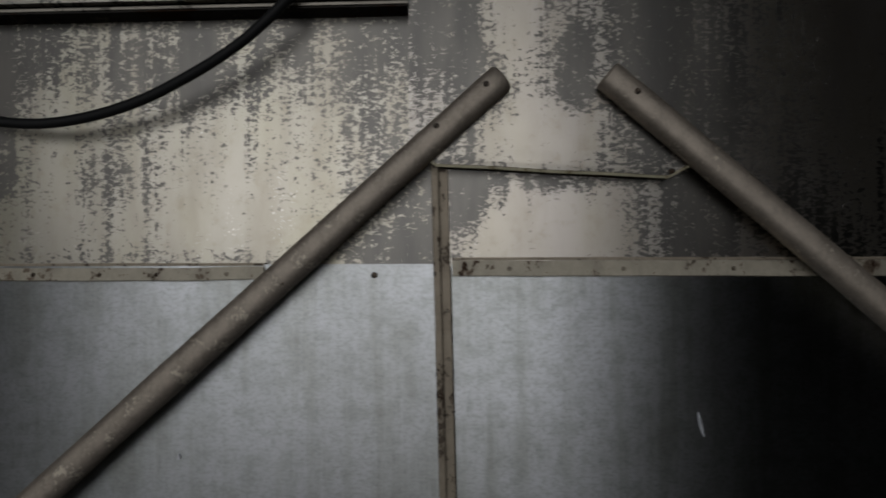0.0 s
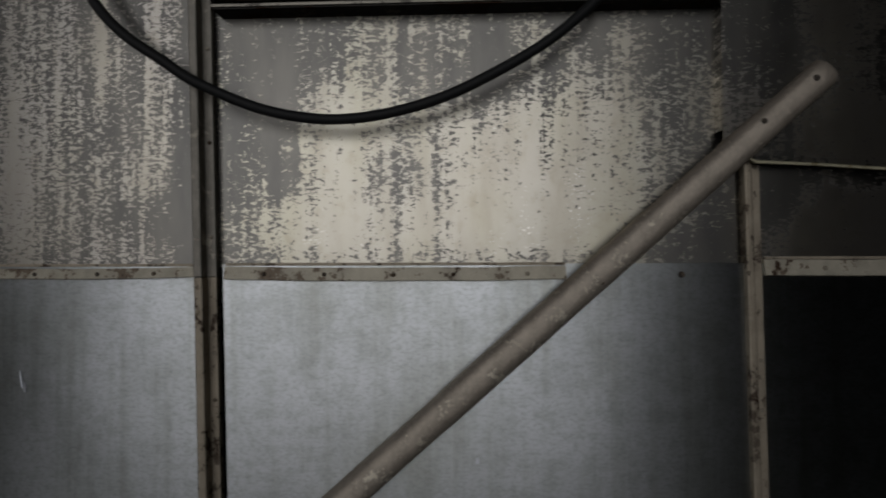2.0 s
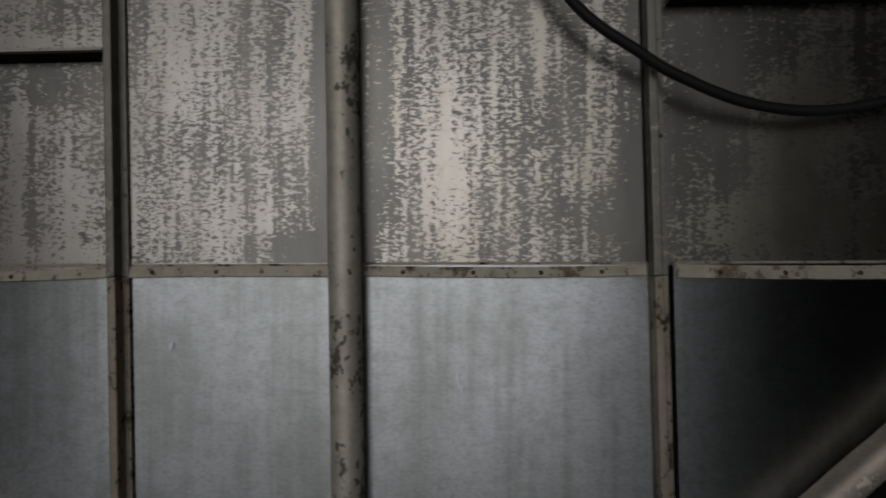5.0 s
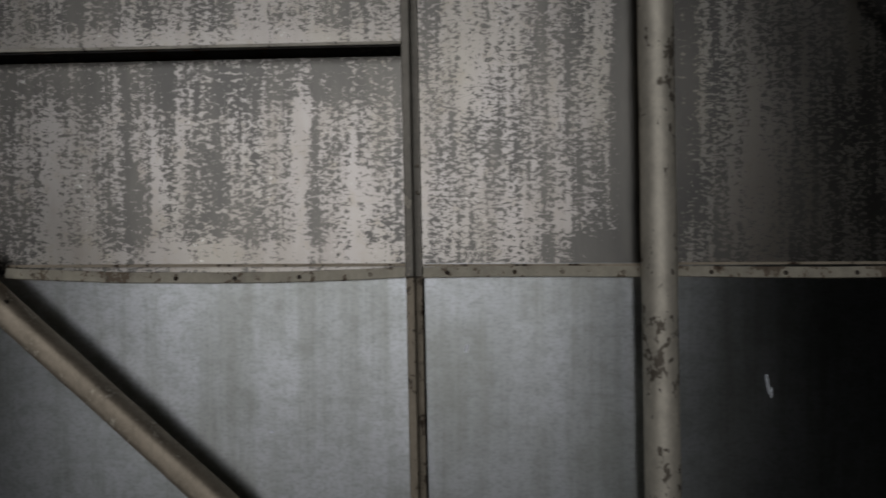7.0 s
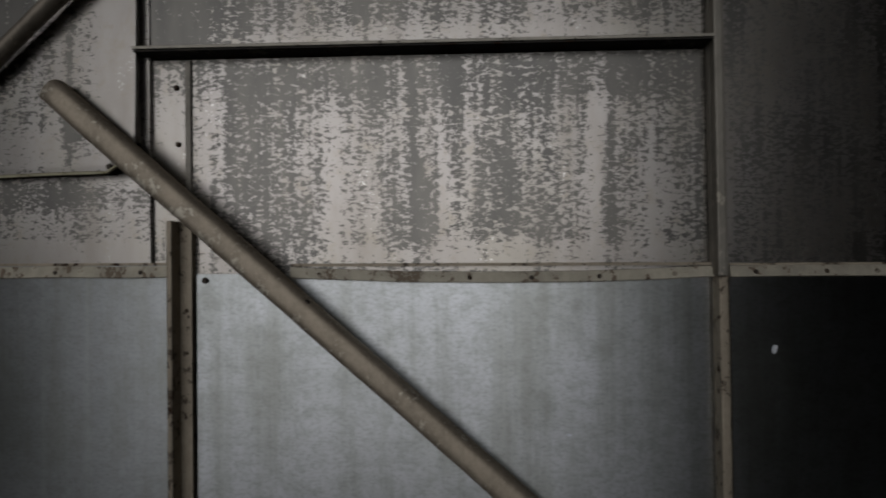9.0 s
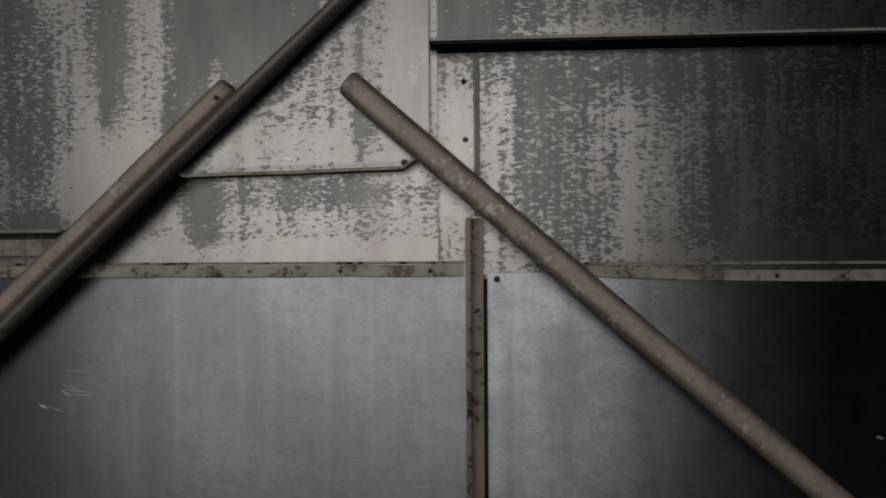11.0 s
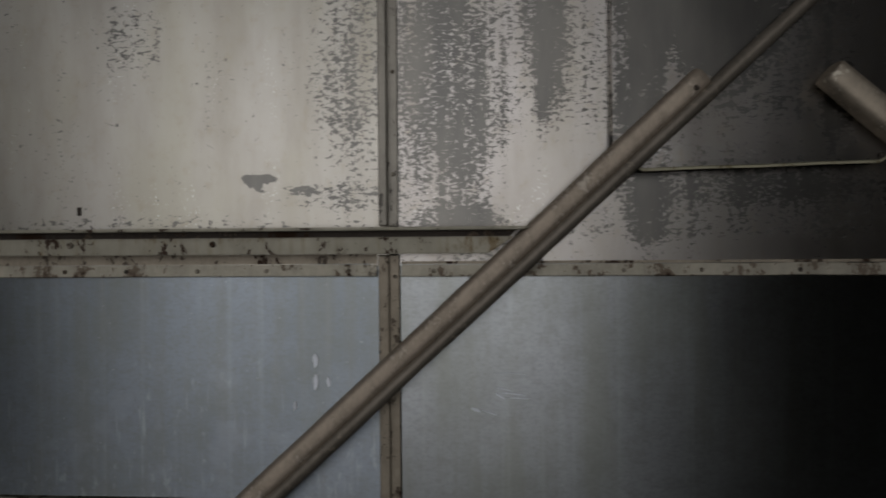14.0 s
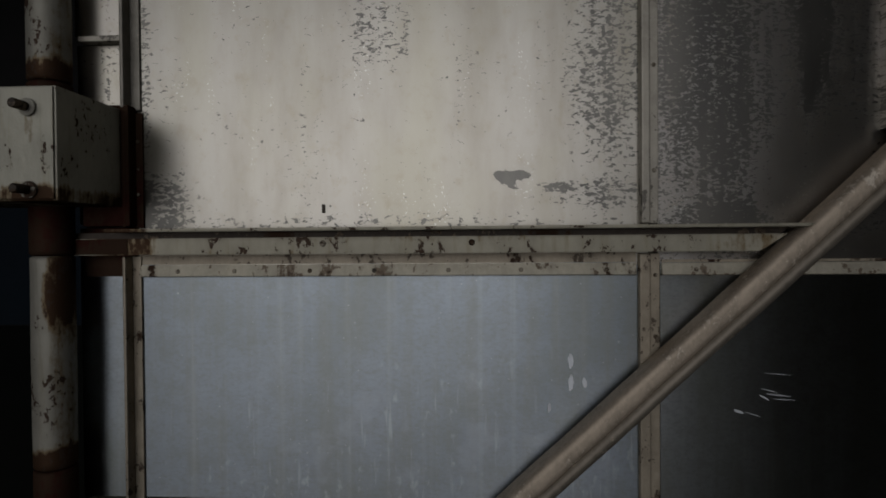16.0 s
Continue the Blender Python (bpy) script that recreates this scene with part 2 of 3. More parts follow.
def stained_paint(name, color, bands, seed, metal=0.35):
    """Cream paint with dark chips and rusty dirt that gathers in bands: x, z, rx, rz, strength."""
    n = Nodes(name)
    big = n.noise((16, 16, 9), 5, 0.62, (seed, seed, 0))
    small = n.noise((90, 90, 60), 4, 0.68, (seed, 0, seed))
    runs = n.noise((80, 80, 9), 4, 0.6, (seed, 2, seed))
    v = n.math("ADD", n.math("MULTIPLY", big, 0.7), n.math("MULTIPLY", small, 0.6))
    c = n.mix(n.step(big, 0.3, 0.7), color, tuple(0.75 * k for k in color))
    c = n.mix(n.step(runs, 0.5, 0.75, 0.0, 0.4), c, tuple(k * f for k, f in zip(color, (0.6, 0.55, 0.42))))
    dirt = n.math("ADD", n.math("MULTIPLY", v, 0.8), n.math("MULTIPLY", runs, 0.5))
    for x, z, rx, rz, much in bands:
        dirt = n.math("ADD", dirt, n.math("MULTIPLY", n.blob(x, z, rx, rz), much))
    c = n.mix(n.step(dirt, 0.92, 1.12, 0.0, 0.8), c, (0.17, 0.12, 0.06))
    c = n.mix(n.step(dirt, 1.08, 1.22, 0.0, 0.95), c, (0.05, 0.028, 0.018))
    c = n.mix(n.step(v, 0.742, 0.76), c, (0.06, 0.042, 0.032))
    n.bump(small, 0.4, 0.002)
    return n.sheen(c, n.math("ADD", n.math("MULTIPLY", small, 0.2), 0.44), metal)


def rubber():
    n = Nodes("black_rubber")
    g = n.noise((60, 60, 60), 3)
    n.bump(g, 0.1)
    return n.done(n.mix(g, (0.010, 0.011, 0.012), (0.018, 0.019, 0.020)), 0.6, 0.0, 0.25)


def plain(name, a, b, scale, rough):
    n = Nodes(name)
    g = n.noise((scale, scale, scale), 6, 0.65)
    n.bump(n.noise((scale * 9, scale * 9, scale * 9), 3), 0.2, 0.004)
    return n.done(n.mix(n.step(g, 0.3, 0.7), a, b), rough, 0.0, 0.3)


# besides rust, the column's bands at x -5.088 paint its shaded right side
M_COLUMN = stained_paint("stained_shaded_column_paint", (0.33, 0.32, 0.28), ((-5.085, 1.33, 0.045, 0.10, 0.34), (-5.088, 1.15, 0.025, 0.35, 0.20), (-5.088, 1.85, 0.025, 0.2, 0.25), (-5.118, 1.01, 0.1, 0.04, 0.5), (-5.118, 1.71, 0.1, 0.04, 0.45)), 11.0, 0.3)
M_BOX = stained_paint("stained_box_paint", (0.46, 0.45, 0.385), ((-5.1, 1.476, 0.9, 0.035, 0.36), (-5.041, 1.60, 0.012, 0.05, 0.3), (-5.09, 1.53, 0.06, 0.03, 0.12), (-5.041, 1.487, 0.05, 0.03, 0.2)), 12.0)
M_RAIL = stained_paint("stained_rail_paint", (0.37, 0.35, 0.285), ((-4.99, 1.41, 0.09, 0.05, 0.5), (-3.86, 1.40, 0.10, 0.03, 0.25), (-4.4, 1.413, 0.35, 0.012, 0.16), (-4.72, 1.388, 0.3, 0.010, 0.12)), 9.0, 0.5)
M_RUBBER = rubber()
M_FLOOR = plain("dark_green_floor_paint", (0.013, 0.016, 0.012), (0.020, 0.023, 0.018), 1.3, 0.75)
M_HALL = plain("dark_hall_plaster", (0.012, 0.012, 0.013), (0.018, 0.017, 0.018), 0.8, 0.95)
M_CLAD = plain("dark_blue_cladding", (0.003, 0.008, 0.015), (0.004, 0.011, 0.019), 1.0, 0.9)
M_WHITE = old_paint("white_paint_drip", (0.62, 0.65, 0.70), (0.50, 0.53, 0.57), 0.2, 0, 17.0, 0.85, 1.0, 0.4)


# ---- mesh helpers ----
def part(name, bm, material, parent=None, label=""):
    me = bpy.data.meshes.new(name)
    bmesh.ops.recalc_face_normals(bm, faces=bm.faces)
    bm.to_mesh(me)
    bm.free()
    me.materials.append(material)
    ob = new(name, me)
    ob.parent = parent
    if label:
        tagged(ob, label)
    return ob


def add_box(bm, x0, x1, y0, y1, z0, z1, bevel=0.0, lean=0.0):
    """A box; lean: how far its top is shifted in x for each metre over z 1.35."""
    made = bmesh.ops.create_cube(bm, size=1)["verts"]
    for v in made:
        v.co = ((x0 + x1) / 2 + v.co.x * (x1 - x0), (y0 + y1) / 2 + v.co.y * (y1 - y0), (z0 + z1) / 2 + v.co.z * (z1 - z0))
    if bevel:
        edges = {e for v in made for e in v.link_edges}
        made = [v for v in bmesh.ops.bevel(bm, geom=list(edges), offset=bevel, segments=2, affect="EDGES", profile=0.6)["verts"]]
        made = bm.verts
    if lean:
        for v in made:
            v.co.x += lean * (v.co.z - 1.35)


def box(x0, x1, y0, y1, z0, z1, bevel=0.0, lean=0.0):
    bm = bmesh.new()
    add_box(bm, x0, x1, y0, y1, z0, z1, bevel, lean)
    return bm


def tube(a, b, radius, sides=28, rings=1, wobble=0.0, grow=0.0):
    """A round bar from a to b with a softened rim; wobble: dents in metres."""
    a, b = Vector(a), Vector(b)
    way = b - a
    turn = way.to_track_quat("Z", "Y").to_matrix()
    bm = bmesh.new()
    rows = []
    rim = min(0.004, radius * 0.25)
    stations = [(0, radius - rim), (rim, radius)] + [(way.length * k / rings, radius) for k in range(1, rings)] + [(way.length - rim, radius), (way.length, radius - rim)]
    for d, r in stations:
        r += grow * min(1, d / 0.7)
        row = []
        for k in range(sides):
            w = 2 * math.pi * k / sides
            p = a + turn @ Vector((math.cos(w) * r, math.sin(w) * r, d))
            if wobble:
                p += turn @ Vector((math.cos(w), math.sin(w), 0)) * wobble * noise.noise(p * 9)
            row.append(bm.verts.new(p))
        rows.append(row)
    for low, high in zip(rows, rows[1:]):
        for k in range(sides):
            bm.faces.new((low[k], low[(k + 1) % sides], high[(k + 1) % sides], high[k])).smooth = True
    bm.faces.new(rows[0])
    bm.faces.new(rows[-1])
    return bm


def rivet(x, y, z, r=0.0045, h=0.003):
    """A low round head that faces the hall."""
    bm = bmesh.new()
    rows = []
    for d, k in ((0, 1.0), (0.6, 0.92), (0.9, 0.6)):
        rows.append([bm.verts.new((x + r * k * math.cos(w), y - h * d, z + r * k * math.sin(w))) for w in (2 * math.pi * i / 10 for i in range(10))])
    for low, high in zip(rows, rows[1:]):
        for k in range(10):
            bm.faces.new((low[k], low[(k + 1) % 10], high[(k + 1) % 10], high[k]))
    bm.faces.new(rows[-1])
    return bm


def sheet(x0, x1, z0, z1, y, depth=0.012, dent=0.0012, lean0=0.0, lean1=0.0, sag=0.0, seed=0.0, cells=26):
    """A thin metal sheet with slight buckles and folded-back edges; lean0, lean1: of its two upright sides; sag: its lower edge's."""
    bm = bmesh.new()
    rows = []
    for j in range(cells + 1):
        z = z0 + (z1 - z0) * j / cells
        row = []
        for i in range(cells + 1):
            u = i / cells
            x = (x0 + lean0 * (z - 1.35)) * (1 - u) + (x1 + lean1 * (z - 1.35)) * u
            drop = sag * 4 * u * (1 - u) * (1 - j / cells)
            p = Vector((x * 3.3 + seed, seed, z * 2.7))
            fade = math.sin(math.pi * u) * math.sin(math.pi * j / cells)
            row.append(bm.verts.new((x, y - dent * fade * (noise.noise(p) + 0.35 * noise.noise(p * 2.7)), z - drop)))
        rows.append(row)
    for a, b in zip(rows, rows[1:]):
        for i in range(cells):
            bm.faces.new((a[i], a[i + 1], b[i + 1], b[i])).smooth = True
    rim = [rows[0][i] for i in range(cells + 1)] + [rows[j][cells] for j in range(1, cells + 1)] + [rows[cells][i] for i in range(cells - 1, -1, -1)] + [rows[j][0] for j in range(cells - 1, 0, -1)]
    back = [bm.verts.new((v.co.x, y + depth, v.co.z)) for v in rim]
    rim = [bm.verts.new(v.co) for v in rim]
    for k in range(len(rim)):
        m = (k + 1) % len(rim)
        bm.faces.new((rim[k], back[k], back[m], rim[m]))
    return bm


def empty(name, x, y, z, label, category, group="", kind=""):
    ob = new(name)
    ob.location = (x, y, z)
    return tagged(ob, label, category, group, kind)


def under(ob, parent):
    """Hang a mesh built in world coordinates under its thing."""
    ob.parent = parent
    ob.matrix_parent_inverse = Matrix.Translation(-parent.location)
    return ob


# ---- hall ----
tagged(part("floor", box(-26, 14, -9, 9, -0.2, 0), M_FLOOR), "dark green painted concrete hall floor, dusty", "floor", kind="structure")
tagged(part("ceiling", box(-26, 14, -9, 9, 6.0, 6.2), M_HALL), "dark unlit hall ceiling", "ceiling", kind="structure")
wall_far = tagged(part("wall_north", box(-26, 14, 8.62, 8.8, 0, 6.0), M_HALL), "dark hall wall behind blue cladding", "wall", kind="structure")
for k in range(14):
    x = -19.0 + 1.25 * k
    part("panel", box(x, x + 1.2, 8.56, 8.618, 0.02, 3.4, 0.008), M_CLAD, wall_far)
# unseen wall, added to block the sky's light from the right
tagged(part("added_wall_south", box(2.2, 14, -9.2, -9.002, 0, 6.2), M_HALL), "unseen dark wall added beside the opening to shut off light from the right", "wall", kind="structure")
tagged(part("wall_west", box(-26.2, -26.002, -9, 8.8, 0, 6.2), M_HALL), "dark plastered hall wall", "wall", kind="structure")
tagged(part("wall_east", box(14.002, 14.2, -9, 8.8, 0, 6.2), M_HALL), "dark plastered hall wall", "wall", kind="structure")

# ---- the sheet-metal wall ----
TOP = 2.55
wall = tagged(part("wall_1", box(-5.11, 1.75, 0.034, 0.16, 0.0, TOP), M_BACK), "steel frame wall clad in flaked beige panels over galvanised sheets", "wall", kind="structure")

LEAN_A, LEAN_B, LEAN_C, LEAN_P = -0.023, -0.022, -0.015, -0.011
# lower galvanised sheets: left, right, leans, z of the top, sag, look
LOWER = [
    (0.012, 1.02, LEAN_A, 0, 0.0, 0.0, zinc("galvanised_sheet_a", 1, 0.6, 0, 1.12)),
    (-0.995, -0.012, LEAN_B, LEAN_A, 0.0, 0.0, zinc("galvanised_sheet_b", 2, 0.7)),
    (-1.572, -1.035, LEAN_P, LEAN_B, 0.0, 0.0, zinc("galvanised_sheet_c", 3, 0.3)),
    (-2.018, -1.598, LEAN_C, LEAN_P, 0.0, 0.0, zinc("galvanised_sheet_d", 4, 0.5, 0, 0.93)),
    (-3.012, -2.048, 0, LEAN_C, 0.0, -0.019, zinc("galvanised_sheet_e", 5, 0.6, 0, 1.06)),
    (-4.008, -3.032, 0, 0, 0.0, 0.0, zinc("galvanised_sheet_f", 6, 0.6, 0.25, 0.75)),
    (-4.982, -4.034, 0, 0, 0.0, 0.0, zinc("blue_grey_sheet", 7, 0.0, 1.0, 0.64, 0.07, 0.34)),
    (-5.10, -4.998, 0, 0, 0.0, 0.0, zinc("narrow_zinc_sheet", 8, 0.0, 0.2, 0.7, 0.05)),
    (1.05, 1.74, 0, 0, 0.0, 0.0, zinc("galvanised_sheet_g", 9, 0.2, 0, 0.9)),
]
for k, (x0, x1, l0, l1, sag, dz, mat) in enumerate(LOWER):
    LOW = 0.922 if x0 < -4.5 else 0.86
    part("panel", sheet(x0, x1, LOW, 1.368 + dz, 0.0, 0.02, 0.0020, l0, l1, 0, k * 7.3), mat, wall, "dull galvanised steel sheet with upright stains")
    part("panel", sheet(x0, x1, 0.03, LOW - 0.02, 0.004, 0.02, 0.0014, l0, l1, 0, k * 5.1 + 40, 10), mat, wall)

# upper painted panels: left, right, z, y, leans, look
UPPER = [
    (-0.012, 1.02, 1.362, TOP, 0.002, LEAN_A, 0, flaked_paint("flaked_paint_a", 0.42, 1, ((0.02, 1.5, 0.10, 0.12, 0.5), (0.45, 1.45, 0.12, 0.13, 0.35), (0.19, 1.42, 0.17, 0.09, -0.6), (0.22, 1.53, 0.3, 0.03, 0.3), (0.48, 1.85, 0.10, 0.5, 0.3), (0.75, 1.5, 0.2, 0.25, 0.2), (0.85, 1.75, 0.25, 0.5, -0.55)))),
    (1.05, 1.74, 1.362, TOP, 0.0, 0, 0, flaked_paint("flaked_paint_a_far", 0.45, 1.5)),
    (-1.008, -0.018, 1.362, 1.862, 0.015, LEAN_B, LEAN_A, flaked_paint("flaked_paint_c", 0.47, 3, ((-0.98, 1.6, 0.12, 0.7, 0.26), (-0.5, 1.80, 0.8, 0.14, 0.2), (-0.5, 1.385, 0.5, 0.02, 0.25), (-0.05, 1.66, 0.12, 0.4, 0.3), (-0.36, 1.52, 0.26, 0.25, -0.34), (-0.7, 1.42, 0.5, 0.1, -0.25), (-0.12, 1.40, 0.12, 0.05, 0.3), (-0.77, 1.6, 0.07, 0.25, -0.25), (-0.88, 1.62, 0.06, 0.16, 0.3), (-0.49, 1.72, 0.13, 0.09, 0.22)), 1.0, (0.422, 0.405, 0.356))),
    (-1.008, -0.07, 1.882, TOP, 0.006, LEAN_B, 0, flaked_paint("flaked_paint_c_top", 0.30, 3.5)),
    (-1.572, -1.044, 1.362, TOP, 0.002, LEAN_P, LEAN_B, flaked_paint("flaked_paint_d", 0.57, 4, ((-1.05, 1.6, 0.05, 0.5, 0.45), (-1.56, 1.7, 0.05, 0.5, 0.35), (-1.12, 1.46, 0.16, 0.06, 0.3), (-1.38, 1.5, 0.1, 0.3, -0.2)))),
    (-2.022, -1.60, 1.362, TOP, 0.002, LEAN_C, LEAN_P, flaked_paint("flaked_paint_e", 0.50, 5, ((-1.622, 1.6, 0.05, 0.6, 0.9), (-1.72, 1.39, 0.13, 0.05, 0.4), (-1.9, 1.8, 0.1, 0.2, -0.2)), 1.0, COOL)),
    (-3.125, -2.052, 1.338, 1.762, 0.012, 0, LEAN_C, flaked_paint("flaked_paint_f", 0.50, 6, ((-2.5, 1.725, 0.75, 0.075, 0.26), (-2.736, 1.48, 0.035, 0.20, -0.31), (-2.534, 1.50, 0.020, 0.16, -0.25), (-2.256, 1.58, 0.022, 0.25, -0.31), (-2.13, 1.5, 0.05, 0.22, -0.12), (-2.90, 1.6, 0.10, 0.16, 0.20), (-2.61, 1.5, 0.06, 0.16, 0.17), (-2.42, 1.53, 0.045, 0.15, 0.17), (-2.4, 1.38, 0.6, 0.04, -0.28), (-2.99, 1.6, 0.04, 0.14, -0.22), (-3.07, 1.55, 0.05, 0.25, -0.4)), 1.0, COOL)),
    (-3.125, -2.052, 1.782, TOP, 0.006, 0, LEAN_C, flaked_paint("flaked_paint_f_top", 0.57, 6.5, ((-2.5, 1.79, 0.6, 0.04, -0.3), (-3.06, 1.84, 0.2, 0.12, 0.3)), 1.0, COOL)),
    (-4.012, -3.104, 1.362, TOP, 0.002, 0, 0, flaked_paint("flaked_paint_h", 0.31, 8, ((-3.92, 1.7, 0.13, 0.32, 0.40), (-3.73, 1.82, 0.055, 0.26, 0.55), (-3.9, 1.44, 0.12, 0.05, 0.4), (-3.73, 1.52, 0.14, 0.13, -0.4), (-3.555, 1.46, 0.05, 0.14, 0.55), (-3.07, 1.46, 0.07, 0.12, 0.3), (-3.35, 1.5, 0.3, 0.04, 0.34), (-3.4, 1.385, 0.5, 0.035, -0.4)), 0.8, COOL)),
    (-4.984, -4.03, 1.362, TOP, 0.0, 0, 0, flaked_paint("sound_beige_paint", 0.0, 9, ((-4.06, 1.80, 0.16, 0.42, 0.38), (-4.94, 1.485, 0.08, 0.08, 0.62), (-4.55, 1.44, 0.6, 0.025, 0.32), (-4.288, 1.524, 0.020, 0.016, 1.5), (-4.262, 1.528, 0.028, 0.012, 1.3), (-4.30, 1.53, 0.012, 0.010, 1.3), (-4.276, 1.512, 0.012, 0.014, 1.0), (-4.19, 1.505, 0.05, 0.012, 0.5), (-4.12, 1.49, 0.16, 0.04, 0.34), (-4.52, 1.80, 0.10, 0.09, 0.34), (-4.97, 1.7, 0.02, 0.4, 0.4)), 0.5, (0.382, 0.367, 0.336), 1.2, 0.82)),
    (-5.10, -4.998, 1.445, 1.785, 0.0, 0, 0, flaked_paint("narrow_beige_paint", 0.12, 10)),
    (-5.10, -4.998, 1.80, TOP, -0.006, 0, 0, flaked_paint("narrow_beige_paint_top", 0.12, 11)),
    (-5.10, -4.998, 1.345, 1.437, 0.0, 0, 0, M_RUST),
]
for k, (x0, x1, z0, z1, y, l0, l1, mat) in enumerate(UPPER):
    part("panel", sheet(x0, x1, z0, z1, y, 0.015, 0.0030, l0, l1, 0, k * 3.9 + 90), mat, wall, "beige painted panel flaked to grey primer")

# seam strips along the joint of the two rows of sheets
SEAMS = [(0.014, 1.02, 1.345, 1.374, 0.0, 5), (-0.99, -0.345, 1.339, 1.364, 0.003, 5), (-1.568, -1.046, 1.343, 1.363, 0.003, 4), (-2.02, -1.60, 1.341, 1.361, -0.002, 4),
         (-2.83, -2.048, 1.342, 1.362, 0.010, 6), (-4.006, -3.058, 1.343, 1.365, 0.0, 6), (-4.980, -4.052, 1.344, 1.366, 0.0, 7), (1.05, 1.74, 1.345, 1.37, 0, 4)]
rng = random.Random(5)
for x0, x1, z0, z1, sag, count in SEAMS:
    bm = bmesh.new()
    steps = 28
    rows = []
    for i in range(steps + 1):
        u = i / steps
        x = x0 + (x1 - x0) * u
        low = sag * 4 * u * (1 - u) - 0.0012 * noise.noise(Vector((x * 9, 3, 0)))
        rows.append([bm.verts.new(p) for p in ((x, 0.002, z0 - low + 0.001), (x, -0.0085, z0 - low), (x, -0.0090, z0 - low + 0.0015), (x, -0.0035, z1 - low), (x, 0.002, z1 - low))])
    for a, b in zip(rows, rows[1:]):
        for k in range(4):
            bm.faces.new((a[k], a[k + 1], b[k + 1], b[k]))
    bm.faces.new(rows[0])
    bm.faces.new(rows[-1])
    strip = part("seam_strip", bm, M_SEAM, wall, "cream painted lap strip with rivets and rusty chips")
    for i in range(count):
        u = (i + 0.5 + rng.uniform(-0.12, 0.12)) / count
        part("rivet", rivet(x0 + (x1 - x0) * u, -0.0060, (z0 + z1) / 2 - sag * 4 * u * (1 - u) - 0.001, 0.0045), M_BOLT if rng.random() < 0.35 else M_BOLT_PALE, strip)
    # the thin upper lap behind it; the taller brown one paints the channel's shade
    part("seam_lap_and_shade", box(x0, x1, -0.0012, 0.012, z1 + 0.001, z1 + (0.019 if x0 < -4.9 else 0.006)), M_STRIP, wall)


def upright(x_left, x_right, lean, z0, z1, mat, lip=0.020, lip_wide=0.011, rivets=(), label="steel angle upright with worn paint", leg=None):
    """An upright cover angle: a flat leg on the sheets and a lip that stands off them."""
    bm = box(x_left, x_right, -0.005, 0.012, z0, z1, 0.0012, lean)
    strip = part("upright_strip", bm, leg or mat, wall, label)
    bm = box(x_left, x_left + lip_wide, -lip, -0.0052, z0, z1, 0.0030, lean)
    part("lip", bm, mat, strip)
    for z in rivets:
        part("rivet", rivet((x_left + lip_wide + x_right) / 2 + lean * (z - 1.35) + 0.001, -0.005, z, 0.004), M_BOLT_PALE, strip)
    return strip


upright(-0.021, 0.010, LEAN_A, 0.03, 1.60, M_STRIP, 0.014, 0.014, (1.1, 1.19, 1.28))
upright(-1.039, -1.006, LEAN_B, 1.344, TOP, M_STRIP_GREY, 0.031, 0.016, (1.42, 1.6, 1.78))
upright(-1.038, -1.006, LEAN_B, 0.03, 1.3435, M_STRIP, 0.031, 0.016, (1.27, 1.2, 1.11))
upright(-2.051, -2.022, LEAN_C, 1.344, TOP, M_STRIP_GREY, 0.031, 0.016, (1.5, 1.55))
upright(-2.050, -2.022, LEAN_C, 0.03, 1.3435, M_STRIP, 0.031, 0.016, (1.182, 1.24))
upright(-3.052, -3.020, 0, 0.03, 1.45, M_STRIP, 0.038, 0.010, (1.28, 1.2), "brown angle upright with a deep lip")
part("groove_strip", box(-3.036, -3.025, 0.005, 0.013, 1.455, 1.76, 0.002), M_STRIP_GREY, wall)
upright(-4.046, -4.012, 0, 1.437, TOP, M_STRIP_PALE, 0.020, 0.016, (1.533, 1.723))
upright(-4.048, -4.010, 0, 0.03, 1.383, M_STRIP, 0.014, 0.020, (1.343, 1.231))
upright(-5.000, -4.978, 0, 0.03, 1.383, M_STRIP, 0.030, 0.006, (), "brown stained edge angle")
upright(-5.000, -4.976, 0, 1.66, TOP, M_STRIP_GREY, 0.030, 0.007)
upright(-5.000, -4.972, 0, 1.437, 1.655, M_RUST, 0.030, 0.009, (1.5, 1.55, 1.6), "dark red rusty edge angle")
upright(1.022, 1.048, 0, 0.03, TOP, M_STRIP, 0.02, 0.012)

# ledges over the recessed panels
for x0, x1, z, out in ((-1.004, -0.066, 1.848, 0.034), (-3.118, -2.056, 1.769, 0.034)):
    bm = box(x0, x1, -out, 0.03, z, z + 0.006, 0.0015)
    for v in bm.verts:
        v.co.z += 0.0015 * noise.noise(Vector((v.co.x * 5, 1, 2)))
    ledge = part("ledge", bm, M_STRIP_PALE, wall, "thin beige steel ledge")
    part("back_leg", box(x0, x1, -0.004, 0.004, z + 0.008, z + 0.014, 0.001), M_STRIP_PALE, ledge)
    # near-black strip paints the shade on the ledge's underside
    part("under_shade", box(x0 + 0.002, x1 - 0.002, -out + 0.002, 0.028, z - 0.0035, z - 0.0018), M_BACK, ledge, "dark strip painting the shade under the ledge")
part("ledge", box(-5.085, -5.002, -0.022, 0.0, 1.786, 1.797, 0.002), M_STRIP_PALE, wall)
part("bottom_strip", box(-5.1, -4.034, -0.006, 0.02, 0.904, 0.919, 0.0015), M_RAIL, wall, "rusty bottom strip")
part("bolt", rivet(-3.055, 0.011, 1.708, 0.0055, 0.005), M_BOLT, wall)
part("bolt", rivet(-3.052, 0.011, 1.599, 0.0055, 0.005), M_BOLT, wall)
